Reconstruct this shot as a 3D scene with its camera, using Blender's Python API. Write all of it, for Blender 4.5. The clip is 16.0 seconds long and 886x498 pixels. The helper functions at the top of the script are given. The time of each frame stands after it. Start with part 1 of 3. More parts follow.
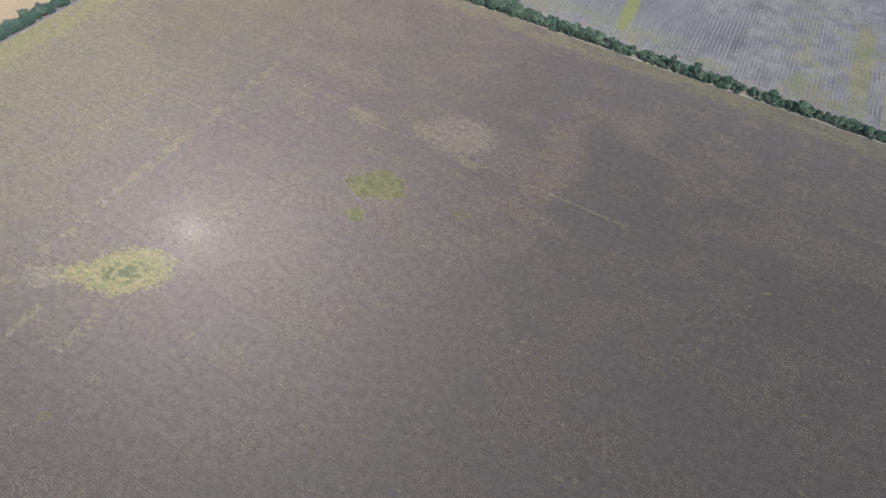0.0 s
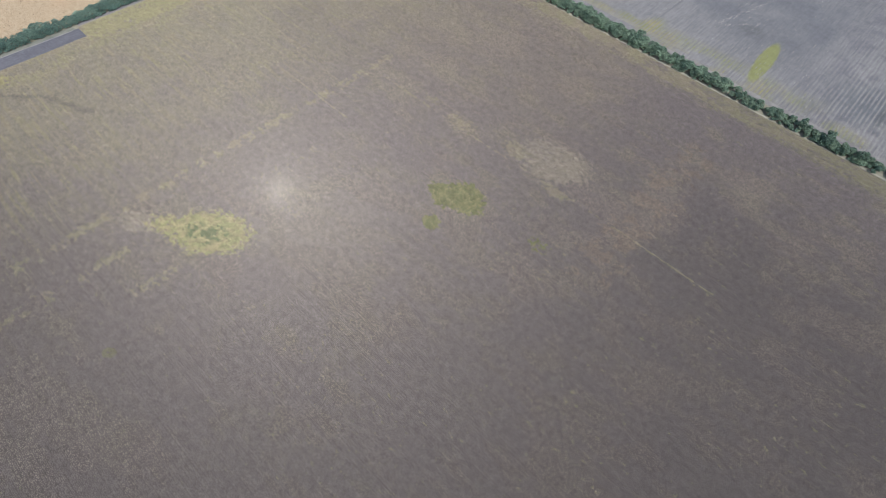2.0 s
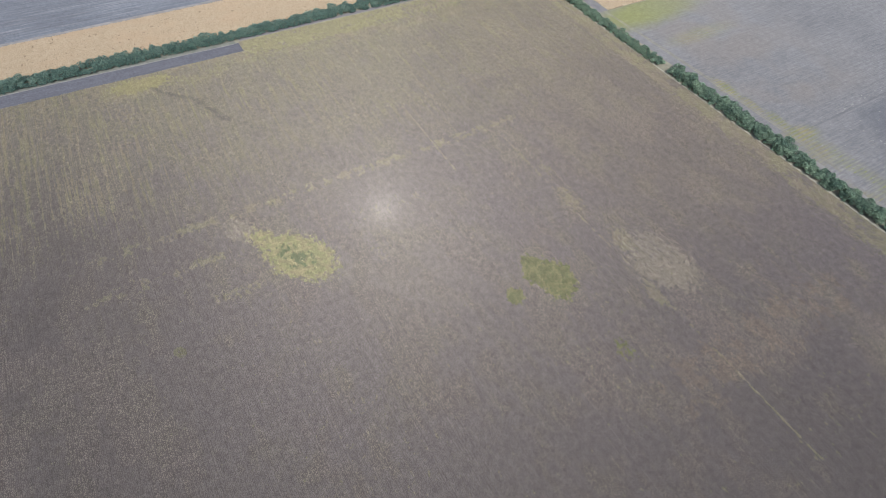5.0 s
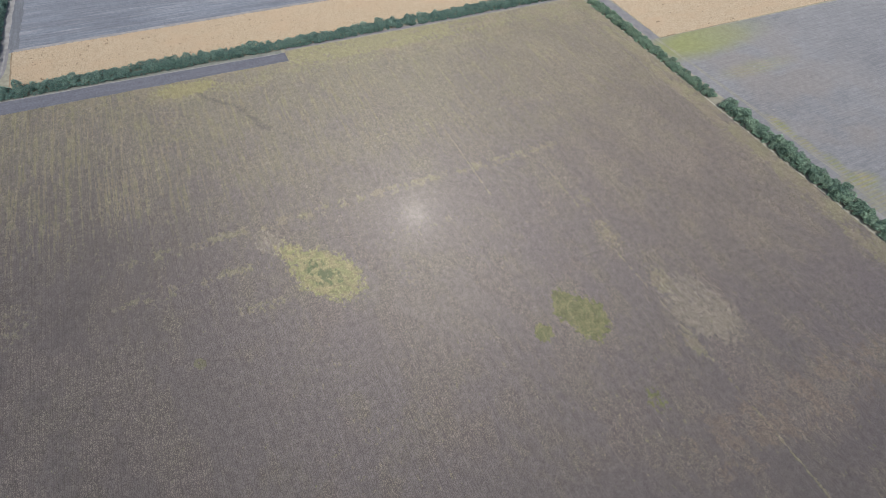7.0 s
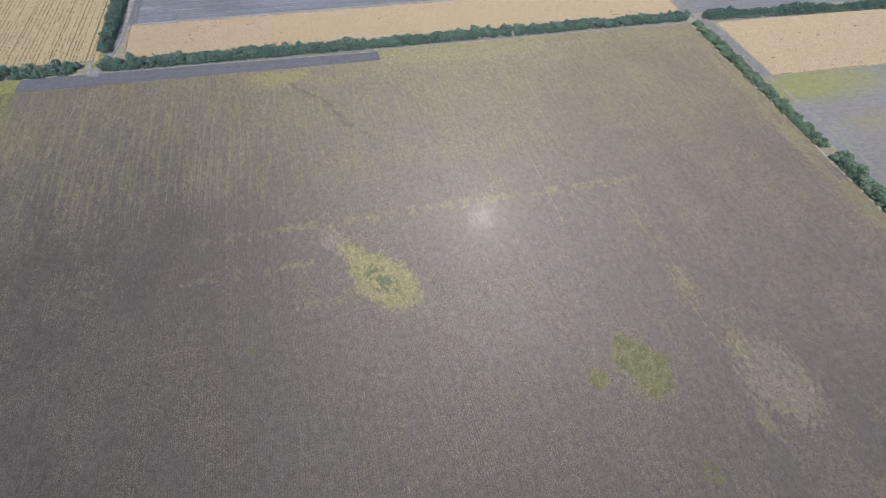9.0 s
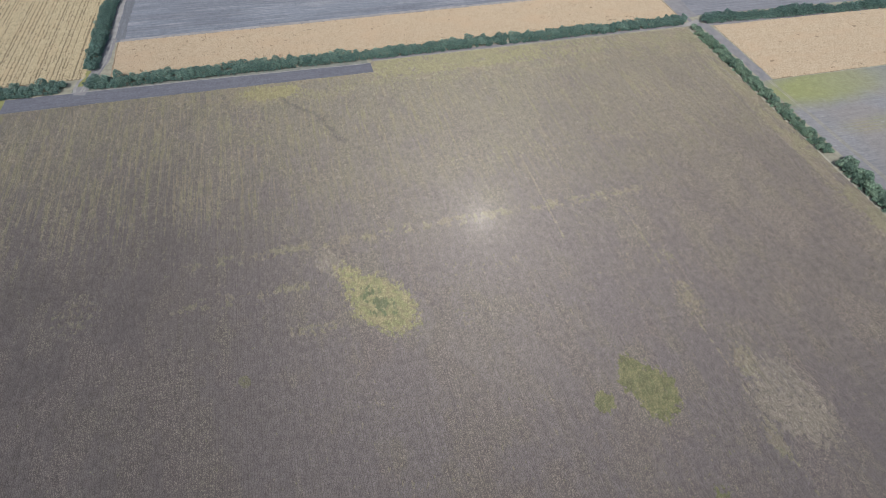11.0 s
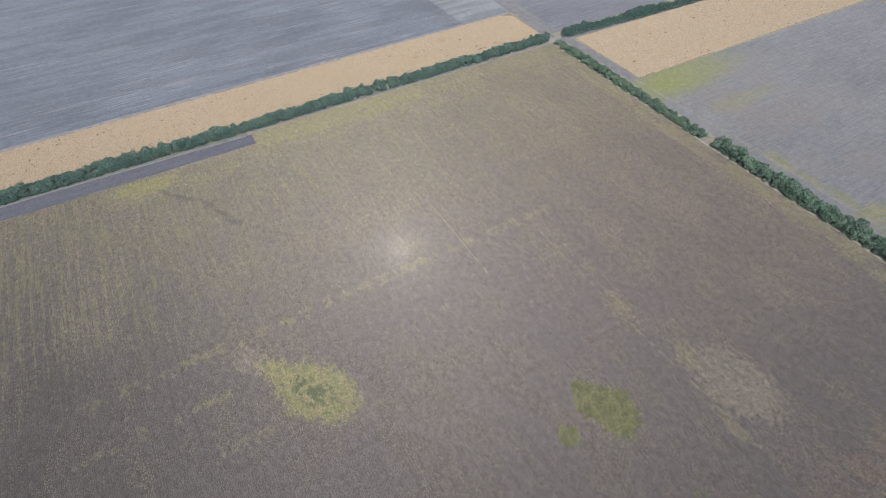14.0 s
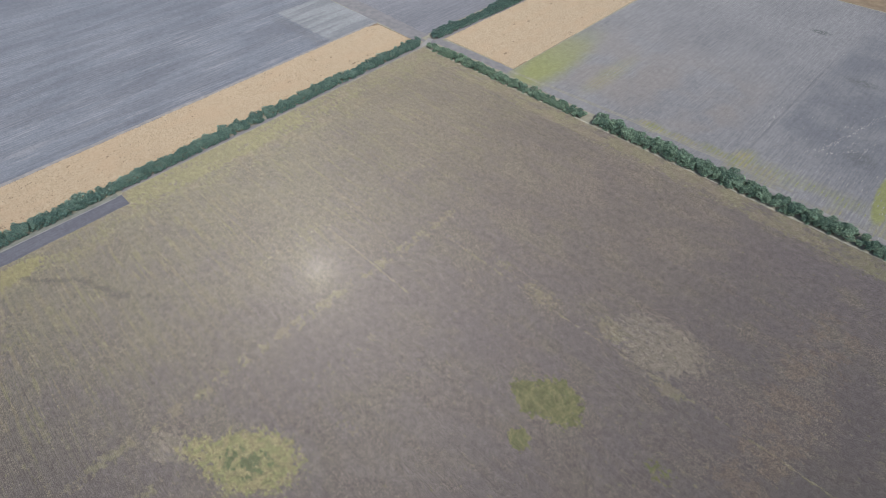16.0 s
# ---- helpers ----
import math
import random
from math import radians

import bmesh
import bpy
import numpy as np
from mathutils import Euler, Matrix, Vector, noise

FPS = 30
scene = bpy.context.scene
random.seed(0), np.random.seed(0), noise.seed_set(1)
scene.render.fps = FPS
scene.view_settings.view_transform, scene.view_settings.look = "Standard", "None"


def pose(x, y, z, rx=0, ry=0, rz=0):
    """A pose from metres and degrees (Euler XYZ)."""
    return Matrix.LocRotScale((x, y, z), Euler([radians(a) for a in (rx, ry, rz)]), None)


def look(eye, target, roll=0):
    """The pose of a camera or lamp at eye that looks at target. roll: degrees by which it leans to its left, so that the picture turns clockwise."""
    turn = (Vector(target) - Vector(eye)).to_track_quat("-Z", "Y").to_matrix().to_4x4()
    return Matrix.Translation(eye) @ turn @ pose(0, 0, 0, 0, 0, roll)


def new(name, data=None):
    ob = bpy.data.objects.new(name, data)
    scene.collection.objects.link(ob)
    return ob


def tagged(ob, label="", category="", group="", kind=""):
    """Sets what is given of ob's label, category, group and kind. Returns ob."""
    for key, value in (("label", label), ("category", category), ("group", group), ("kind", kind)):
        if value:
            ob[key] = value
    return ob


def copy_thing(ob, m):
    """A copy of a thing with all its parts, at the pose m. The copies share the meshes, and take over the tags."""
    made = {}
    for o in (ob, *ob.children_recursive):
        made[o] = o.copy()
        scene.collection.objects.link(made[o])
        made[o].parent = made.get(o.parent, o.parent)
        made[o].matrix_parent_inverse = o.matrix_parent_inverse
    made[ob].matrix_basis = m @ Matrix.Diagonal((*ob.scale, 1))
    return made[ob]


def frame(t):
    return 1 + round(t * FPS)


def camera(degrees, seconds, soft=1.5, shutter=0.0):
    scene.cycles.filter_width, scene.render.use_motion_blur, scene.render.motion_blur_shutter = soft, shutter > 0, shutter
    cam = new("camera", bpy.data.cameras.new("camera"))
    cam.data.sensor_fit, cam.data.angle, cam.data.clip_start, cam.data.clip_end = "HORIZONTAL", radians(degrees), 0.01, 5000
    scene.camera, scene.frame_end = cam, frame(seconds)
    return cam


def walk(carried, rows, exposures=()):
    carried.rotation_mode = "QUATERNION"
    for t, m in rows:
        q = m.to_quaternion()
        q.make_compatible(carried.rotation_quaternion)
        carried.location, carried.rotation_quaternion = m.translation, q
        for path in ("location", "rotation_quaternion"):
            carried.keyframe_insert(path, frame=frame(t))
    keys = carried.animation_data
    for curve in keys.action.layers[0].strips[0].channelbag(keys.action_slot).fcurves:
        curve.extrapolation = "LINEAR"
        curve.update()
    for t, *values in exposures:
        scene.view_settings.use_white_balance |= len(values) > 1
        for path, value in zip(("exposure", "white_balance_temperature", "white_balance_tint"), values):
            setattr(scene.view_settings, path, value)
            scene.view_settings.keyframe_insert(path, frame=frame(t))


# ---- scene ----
cam = camera(80.8, 16.0, soft=0.9)
METRES, EYE, TILT, LEAN, TURN = 108.12, 255.0, 0.0, 0.0, 25.6
ROWS = [
    (0, -0.0009, 0.0025, 0.0004, 3.50, -55.08, -2.46),
    (0.5, -0.0025, 0.0294, 0.0001, 8.80, -55.21, -2.68),
    (1, -0.0060, 0.0578, -0.0002, 11.30, -55.27, -2.80),
    (1.5, -0.0112, 0.0873, -0.0005, 13.34, -55.33, -2.86),
    (2, -0.0182, 0.1172, -0.0008, 17.88, -55.54, -3.06),
    (2.5, -0.0268, 0.1472, -0.0011, 19.43, -55.60, -3.10),
    (3, -0.0370, 0.1770, -0.0014, 24.42, -55.90, -3.28),
    (3.5, -0.0487, 0.2061, -0.0017, 27.60, -55.62, -3.38),
    (4, -0.0619, 0.2346, -0.0019, 30.16, -53.87, -3.42),
    (6.5, -0.1479, 0.3627, -0.0031, 37.48, -51.26, -3.26),
    (7, -0.1684, 0.3856, -0.0034, 39.35, -51.32, -3.27),
    (7.5, -0.1899, 0.4079, -0.0036, 42.92, -51.47, -3.26),
    (8, -0.2122, 0.4297, -0.0038, 45.29, -51.59, -3.28),
    (8.5, -0.2351, 0.4512, -0.0039, 50.22, -51.83, -3.31),
    (11, -0.3531, 0.5594, -0.0047, 49.23, -51.57, -2.51),
    (11.5, -0.3758, 0.5824, -0.0048, 48.64, -50.23, -2.23),
    (12, -0.3977, 0.6063, -0.0049, 48.47, -48.19, -1.98),
    (12.5, -0.4183, 0.6310, -0.0050, 45.22, -48.03, -1.63),
    (13, -0.4372, 0.6567, -0.0050, 43.11, -47.97, -1.27),
    (13.5, -0.4543, 0.6834, -0.0051, 37.62, -47.89, -0.82),
    (14, -0.4689, 0.7110, -0.0051, 33.90, -47.82, -0.43),
    (14.5, -0.4806, 0.7394, -0.0051, 32.84, -47.74, -0.15),
    (15, -0.4890, 0.7685, -0.0051, 28.14, -47.65, 0.23),
    (15.5, -0.4934, 0.7981, -0.0051, 23.44, -47.53, 0.54),
    (16, -0.4935, 0.8279, -0.0051, 19.08, -47.43, 0.86),
]
walk(cam, [(t, pose(0, 0, EYE, TILT, LEAN, TURN) @ pose(METRES * x, METRES * y, METRES * z, 90 + pitch, roll, yaw)) for t, x, y, z, yaw, pitch, roll in ROWS],
     exposures=[(0.0, 0.10), (4.0, 0.10), (7.0, 0.04), (10.5, 0.02), (13.0, -0.03), (16.0, -0.01)])

# ---- light: clear late-summer day, sun behind the flight ----
SUN = Vector((0.616, -0.275, 0.738)).normalized()
world = bpy.data.worlds.new("world")
scene.world = world
world.use_nodes = True
sky = world.node_tree.nodes.new("ShaderNodeTexSky")
sky.sky_type, sky.sun_disc = "NISHITA", False
sky.sun_elevation, sky.sun_rotation = math.asin(SUN.z), math.atan2(SUN.x, SUN.y)
sky.air_density, sky.dust_density = 1.0, 2.0
back = world.node_tree.nodes["Background"]
back.inputs["Strength"].default_value = 0.135
world.node_tree.links.new(sky.outputs["Color"], back.inputs["Color"])
lamp = bpy.data.lights.new("sun", "SUN")
lamp.energy, lamp.angle, lamp.color = 3.12, radians(0.53), (1.0, 0.97, 0.93)
sun = new("sun", lamp)
sun.matrix_world = look(SUN * 900, (0, 0, 0))


# ---- materials ----
class Nodes:
    """Brief helpers for one node material."""

    def __init__(self, name):
        self.mat = bpy.data.materials.new(name)
        self.mat.use_nodes = True
        self.tree = self.mat.node_tree
        self.tree.nodes.clear()
        self.place = self.add("ShaderNodeNewGeometry").outputs["Position"]

    def add(self, kind):
        return self.tree.nodes.new(kind)

    def link(self, value, socket):
        if isinstance(value, (int, float)):
            socket.default_value = value
        elif isinstance(value, tuple):
            socket.default_value = (*value, 1.0) if len(socket.default_value) == 4 and len(value) == 3 else value
        else:
            self.tree.links.new(value, socket)

    def math(self, op, a, b=0.0, c=0.0):
        n = self.add("ShaderNodeMath")
        n.operation = op
        for v, s in zip((a, b, c), n.inputs):
            self.link(v, s)
        return n.outputs[0]

    def mul(self, *values):
        out = values[0]
        for v in values[1:]:
            out = self.math("MULTIPLY", out, v)
        return out

    def most(self, *values):
        out = values[0]
        for v in values[1:]:
            out = self.math("MAXIMUM", out, v)
        return out

    def flip(self, a):
        return self.math("SUBTRACT", 1.0, a)

    def ramp(self, a, lo, hi, to0=0.0, to1=1.0):
        n = self.add("ShaderNodeMapRange")
        n.interpolation_type = "SMOOTHSTEP"
        for v, s in zip((a, lo, hi, to0, to1), n.inputs):
            self.link(v, s)
        return n.outputs[0]

    def vec(self, op, a, b):
        n = self.add("ShaderNodeVectorMath")
        n.operation = op
        self.link(a, n.inputs[0]), self.link(b, n.inputs[1])
        return n.outputs[0]

    def split(self, v):
        n = self.add("ShaderNodeSeparateXYZ")
        self.link(v, n.inputs[0])
        return n.outputs[0], n.outputs[1], n.outputs[2]

    def noise(self, size, detail=2.0, stretch=(1, 1, 1), rough=0.55, at=None, out="Fac"):
        """Noise whose blobs are about size metres, times stretch."""
        n = self.add("ShaderNodeTexNoise")
        n.inputs["Scale"].default_value, n.inputs["Detail"].default_value, n.inputs["Roughness"].default_value = 1.0, detail, rough
        self.link(self.vec("MULTIPLY", at or self.place, tuple(1 / (size * s) for s in stretch)), n.inputs["Vector"])
        return n.outputs[out]

    def mix(self, fac, a, b):
        n = self.add("ShaderNodeMix")
        n.data_type = "RGBA"
        self.link(fac, n.inputs[0]), self.link(a, n.inputs[6]), self.link(b, n.inputs[7])
        return n.outputs[2]

    def shade(self, colour, value):
        """The colour times a grey value."""
        n = self.add("ShaderNodeMix")
        n.data_type, n.blend_type = "RGBA", "MULTIPLY"
        self.link(1.0, n.inputs[0]), self.link(colour, n.inputs[6]), self.link(value, n.inputs[7])
        return n.outputs[2]

    def warped(self, size, amount, base=None):
        n = self.noise(size, 3, out="Color")
        return self.vec("ADD", base or self.place, self.vec("MULTIPLY", self.vec("SUBTRACT", n, (0.5, 0.5, 0.5)), (amount * 2, amount * 2, 0)))

    def oval(self, at, cx, cy, a, b, angle=0.0, soft=0.35):
        """1 inside an oval patch, fading over its rim."""
        x, y, _ = self.split(at)
        dx, dy, c, s = self.math("SUBTRACT", x, cx), self.math("SUBTRACT", y, cy), math.cos(radians(angle)), math.sin(radians(angle))
        u = self.math("ADD", self.mul(dx, c / a), self.mul(dy, s / a))
        v = self.math("ADD", self.mul(dx, -s / b), self.mul(dy, c / b))
        r = self.math("SQRT", self.math("ADD", self.mul(u, u), self.mul(v, v)))
        return self.ramp(r, 1 - soft, 1 + soft, 1.0, 0.0)

    def band(self, value, lo, hi, soft):
        return self.mul(self.ramp(value, lo - soft, lo + soft), self.ramp(value, hi - soft, hi + soft, 1.0, 0.0))

    def stroke(self, at, ax, ay, bx, by, half, soft):
        """1 along a straight stroke from a to b, fading over its sides and ends."""
        x, y, _ = self.split(at)
        length = math.hypot(bx - ax, by - ay)
        c, s = (bx - ax) / length, (by - ay) / length
        dx, dy = self.math("SUBTRACT", x, ax), self.math("SUBTRACT", y, ay)
        run = self.math("ADD", self.mul(dx, c), self.mul(dy, s))
        off = self.math("ADD", self.mul(dx, -s), self.mul(dy, c))
        return self.mul(self.band(off, -half, half, soft), self.band(run, 0.0, length, soft * 2))

    def lines(self, value, pitch, lo, hi):
        """Even lines across a coordinate, pitch metres apart."""
        return self.ramp(self.math("SINE", self.mul(value, 2 * math.pi / pitch)), lo, hi)

    def finish(self, colour, rough=0.9, bump=None, depth=0.1, spec=0.2, hot_spot=0.0):
        p = self.add("ShaderNodeBsdfPrincipled")
        self.link(colour, p.inputs["Base Color"])
        self.link(rough, p.inputs["Roughness"])
        p.inputs["Diffuse Roughness"].default_value = 1.0
        p.inputs["Specular IOR Level"].default_value = spec
        if bump is not None:
            b = self.add("ShaderNodeBump")
            b.inputs["Distance"].default_value = depth
            self.link(bump, b.inputs["Height"])
            self.link(b.outputs[0], p.inputs["Normal"])
        out = p.outputs[0]
        if hot_spot:
            # bright spot opposite the sun, painted in as gloss with normals fixed sunward
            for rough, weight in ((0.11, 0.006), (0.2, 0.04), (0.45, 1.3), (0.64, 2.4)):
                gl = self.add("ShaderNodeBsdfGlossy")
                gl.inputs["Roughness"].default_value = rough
                gl.inputs["Color"].default_value = (hot_spot * weight, hot_spot * weight * 0.96, hot_spot * weight * 0.90, 1)
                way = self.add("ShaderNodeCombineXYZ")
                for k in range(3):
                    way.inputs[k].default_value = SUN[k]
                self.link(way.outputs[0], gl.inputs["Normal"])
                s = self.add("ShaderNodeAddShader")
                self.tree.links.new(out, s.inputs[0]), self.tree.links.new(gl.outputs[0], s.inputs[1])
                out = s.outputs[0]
        self.tree.links.new(out, self.add("ShaderNodeOutputMaterial").inputs["Surface"])
        return self.mat


def crop_material(name, plants):
    """The ripe crop: purple-grey where it stands closed, browner and yellower where it is loose, with weed patches that lie on the ground plan.
    plants: the leaves; else the soil."""
    n = Nodes(name)
    near = n.warped(9.0, 4.0, n.warped(2.2, 2.0))
    wild = n.warped(17, 7.0, near)
    x, y, _ = n.split(n.place)
    wx, wy, _ = n.split(near)
    grain = n.noise(1.1, 2)
    clump = n.noise(2.6, 3, (1.2, 0.9, 1))
    blotch = n.noise(26, 3)
    streak = n.math("ADD", n.mul(n.noise(1.0, 2, (60, 2.6, 4)), 0.6), n.mul(n.noise(1.0, 2, (16, 1.3, 4)), 0.4))
    grit = n.noise(1.45, 3, (1.0, 1.0, 1), 0.75)
    dash = n.noise(1.0, 3, (4.5, 2.4, 2))
    cloud = n.noise(75, 2)
    hue = n.ramp(n.noise(34, 3, (1.4, 1, 1)), 0.36, 0.64)
    if plants:
        info = n.add("ShaderNodeNewGeometry")
        own = info.outputs["Random Per Island"]
        held = n.add("ShaderNodeAttribute")
        held.attribute_name = "loose"
        loose = held.outputs["Fac"]
        lower = 0.89
    else:
        own, loose, lower = grain, 0.45, 0.66
    pick = n.math("ADD", n.mul(own, 0.14), n.ramp(grit, 0.36, 0.64, 0.0, 0.86))
    scatter = n.math("ADD", n.mul(own, 0.2), n.mul(n.math("SUBTRACT", clump, 0.30), 2.2))

    def spread(mask, soft=0.16):
        """Lets single plants and clumps fall on either side of a patch's rim."""
        return n.ramp(n.math("SUBTRACT", n.mul(mask, 1.05), n.math("ADD", scatter, 0.12)), -soft, soft)

    def tone(r, g, b):
        return (r * lower, g * lower, b * lower)

    closed = n.mix(n.math("ADD", n.mul(own, 0.15), n.ramp(grain, 0.34, 0.66, 0.0, 0.85)), tone(0.134, 0.1155, 0.121), tone(0.188, 0.163, 0.167))
    brown = n.mix(pick, tone(0.118, 0.098, 0.090), tone(0.275, 0.228, 0.198))
    olive = n.mix(pick, tone(0.118, 0.105, 0.082), tone(0.300, 0.268, 0.196))
    mixed = n.mix(n.math("ADD", n.mul(hue, 0.8), n.mul(n.ramp(x, -180, -330), 0.35)), brown, olive)
    base = n.mix(n.math("ADD", n.mul(loose, 0.82), n.ramp(blotch, 0.42, 0.66, 0.0, 0.18)), closed, mixed)
    base = n.mix(n.mul(n.ramp(wx, -215, -430), n.ramp(blotch, 0.3, 0.6, 0.35, 0.8)), base, n.mix(pick, tone(0.166, 0.152, 0.114), tone(0.266, 0.247, 0.178)))

    # darker by position: towards high x, away from the eastern belt
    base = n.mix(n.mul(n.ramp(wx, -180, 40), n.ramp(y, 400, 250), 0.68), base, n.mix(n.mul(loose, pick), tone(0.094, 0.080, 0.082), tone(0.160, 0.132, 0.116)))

    warm = n.mul(n.ramp(y, 180, 330), n.ramp(x, -70, -170), 0.45)
    base = n.mix(warm, base, n.mix(pick, tone(0.158, 0.135, 0.108), tone(0.245, 0.210, 0.164)))

    # yellowing: along the tree belts, in streaks along the rows, in bands across them
    edge_a = n.mul(n.ramp(wx, -440, -398, 1.0, 0.0), n.ramp(n.noise(14, 3, (1, 2.2, 1)), 0.28, 0.6, 0.3, 0.85), n.ramp(y, -130, -20, 0.55, 1.0))
    wide_a = n.mul(n.ramp(x, -440, -250, 0.9, 0.2), n.ramp(streak, 0.48, 0.60))
    left = n.mul(n.ramp(y, 90, -20), n.ramp(x, -215, -360), n.ramp(streak, 0.46, 0.58), 0.95)
    edge_d = n.mul(n.band(wy, 390, 416, 6), n.ramp(n.noise(12, 2, (2.4, 1, 1)), 0.3, 0.56, 0.3, 1.0), n.ramp(x, -60, 40, 1.0, 0.85))
    along = n.most(
        n.mul(n.stroke(n.place, -262, 231, -160, 231.6, 0.9, 0.9), n.ramp(n.noise(7, 2), 0.36, 0.6, 0.35, 0.95)),
        n.mul(n.stroke(n.place, -160, 231.6, -55, 235.2, 0.8, 0.9), n.ramp(n.noise(7, 2), 0.36, 0.6, 0.2, 0.9)),
        n.mul(n.stroke(n.place, -58, 235.2, 15, 235.2, 0.9, 0.9), n.ramp(n.noise(5, 2), 0.34, 0.6, 0.4, 0.95)),
        n.mul(n.band(y, 179.2, 181, 0.8), n.band(x, -330, -240, 9), 0.75),
        n.mul(n.band(y, 244.5, 246, 0.8), n.band(x, -420, -300, 9), 0.6),
        n.mul(n.band(y, 145.0, 146.6, 0.8), n.band(x, -380, -285, 9), 0.5))
    across = n.most(
        n.mul(n.band(wx, -278, -268, 4), n.band(wy, -55, 255, 10), n.ramp(n.noise(9, 3), 0.38, 0.6, 0.1, 0.82)),
        n.mul(n.band(wx, -250, -238, 5), n.band(wy, -60, 30, 8), n.ramp(n.noise(8, 2), 0.4, 0.6), 0.75),
        n.mul(n.band(wx, -240, -230, 4), n.band(wy, 98, 156, 8), n.ramp(n.noise(8, 2), 0.45, 0.62), 0.7),
        n.mul(n.band(wx, -219, -211, 3), n.band(wy, 2, 34, 4), 0.6),
        n.mul(n.band(wx, -340, -320, 9), n.band(wy, 100, 330, 30), n.ramp(dash, 0.42, 0.62), 0.7))
    small = n.most(n.mul(n.oval(wild, -437, 4, 16, 34, 0, 0.6), 0.95), n.mul(n.oval(wild, -395, -8, 40, 16, 0, 0.8), 0.6),
                   n.mul(n.oval(wild, -183, 235, 15, 6, 0, 0.9), 0.75), n.mul(n.oval(near, -215, 238, 9, 4, 0, 0.6), 0.6),
                   n.mul(n.oval(near, -138, 243, 13, 8, 0, 0.6), 0.85), n.mul(n.oval(near, -98, 232, 11, 5, 0, 0.6), 0.85),
                   n.mul(n.oval(near, -254, -106, 16, 14, 0, 0.7), 0.6), n.mul(n.oval(near, -202, 101, 9, 6, 0, 0.7), 0.55))
    specks = n.mul(n.ramp(dash, 0.5, 0.72), n.ramp(cloud, 0.36, 0.6, 0.3, 0.7), n.ramp(y, -90, 60, 0.35, 1.0))
    yellow = spread(n.most(edge_a, wide_a, left, edge_d, along, across, small, specks))
    tint = n.mix(n.ramp(n.noise(17, 2), 0.4, 0.6), tone(0.238, 0.206, 0.134), tone(0.226, 0.215, 0.116))
    base = n.mix(n.mul(yellow, 0.55), base, n.shade(tint, n.ramp(grit, 0.3, 0.7, 0.95, 1.5)))

    base = n.mix(n.mul(n.ramp(streak, 0.49, 0.60), n.ramp(x, -235, -330), n.ramp(cloud, 0.35, 0.6, 0.4, 1.0), 0.42), base, tint)
    margin = n.mul(n.band(wx, -472, -440, 5), n.ramp(wy, 84, 100), n.ramp(y, 380, 150, 0.3, 1.0), n.ramp(n.noise(9, 2, (1, 2.5, 1)), 0.3, 0.55, 0.6, 1.0))
    base = n.mix(n.mul(spread(margin), 0.7), base, tone(0.27, 0.258, 0.128))
    base = n.mix(n.mul(spread(n.oval(wild, -438, 10, 10, 24, 0, 0.6)), 0.55), base, tone(0.315, 0.295, 0.115))
    base = n.mix(n.mul(spread(n.mul(n.band(wy, 386, 414, 8), n.ramp(x, -190, -40), 0.8)), 0.5), base, tone(0.205, 0.198, 0.118))
    base = n.mix(n.mul(spread(n.oval(near, -192, -19, 3.4, 3.0, 0, 0.6)), 0.75), base, tone(0.20, 0.20, 0.078))

    # rusty stands along a band that crosses the rows
    rusty = n.mul(n.band(wx, -64, -30, 11), n.band(wy, 185, 345, 20), n.ramp(n.noise(12, 3), 0.36, 0.6))
    base = n.mix(n.mul(spread(n.mul(rusty, 0.9)), 0.5), base, n.mix(pick, tone(0.145, 0.108, 0.086), tone(0.245, 0.186, 0.140)))

    # the crop colour is darkened by position, towards low y
    dense = n.mul(n.ramp(y, 60, -80), n.ramp(blotch, 0.25, 0.6, 0.75, 1.0), n.ramp(x, -440, -250, 0.3, 1.0), n.flip(n.mul(yellow, 0.35)), n.flip(n.mul(loose, 0.3)), n.ramp(x, -160, -60, 1.0, 0.6))
    base = n.mix(n.mul(dense, 0.85), base, n.mix(pick, tone(0.066, 0.056, 0.061), tone(0.105, 0.090, 0.090)))

    # the pale, thin stands
    pale = n.most(
        n.mul(n.oval(near, -114, 253, 26, 20, 8, 0.6), n.ramp(blotch, 0.25, 0.6, 0.75, 0.98)),
        n.mul(n.oval(near, -257, 33, 14, 9, 30, 0.7), 0.8))
    greyed = n.most(n.mul(n.oval(near, -174, 122, 27, 38, 20, 0.9), 0.6), n.mul(n.oval(near, -203, 76, 13, 8, 0, 0.8), 0.7), n.mul(n.oval(near, -182, 97, 18, 10, 40, 0.8), 0.9))
    base = n.mix(n.mul(greyed, 0.6), base, n.mix(pick, tone(0.178, 0.158, 0.144), tone(0.245, 0.217, 0.192)))
    base = n.mix(n.mul(spread(pale), 0.7), base, n.mix(pick, tone(0.225, 0.199, 0.156), tone(0.325, 0.289, 0.226)))

    # weed patches
    core = spread(n.mul(n.most(n.oval(near, -223, 57, 25, 15.5, 36, 0.5), n.mul(n.oval(near, -243, 44, 15, 8, 32, 0.7), 0.8)), 1.15), 0.3)
    base = n.mix(n.mul(core, 0.78), base, n.mix(n.ramp(n.noise(5, 2), 0.38, 0.62), n.mix(pick, tone(0.27, 0.245, 0.11), tone(0.44, 0.40, 0.18)), n.mix(pick, tone(0.22, 0.232, 0.082), tone(0.33, 0.345, 0.125))))
    heart = spread(n.mul(n.oval(near, -223, 56, 14, 7, 32, 0.8), n.ramp(n.noise(4.5, 2), 0.38, 0.55, 0.4, 1.0)), 0.3)
    base = n.mix(n.mul(heart, 0.85), base, n.mix(own, tone(0.070, 0.112, 0.046), tone(0.125, 0.160, 0.066)))
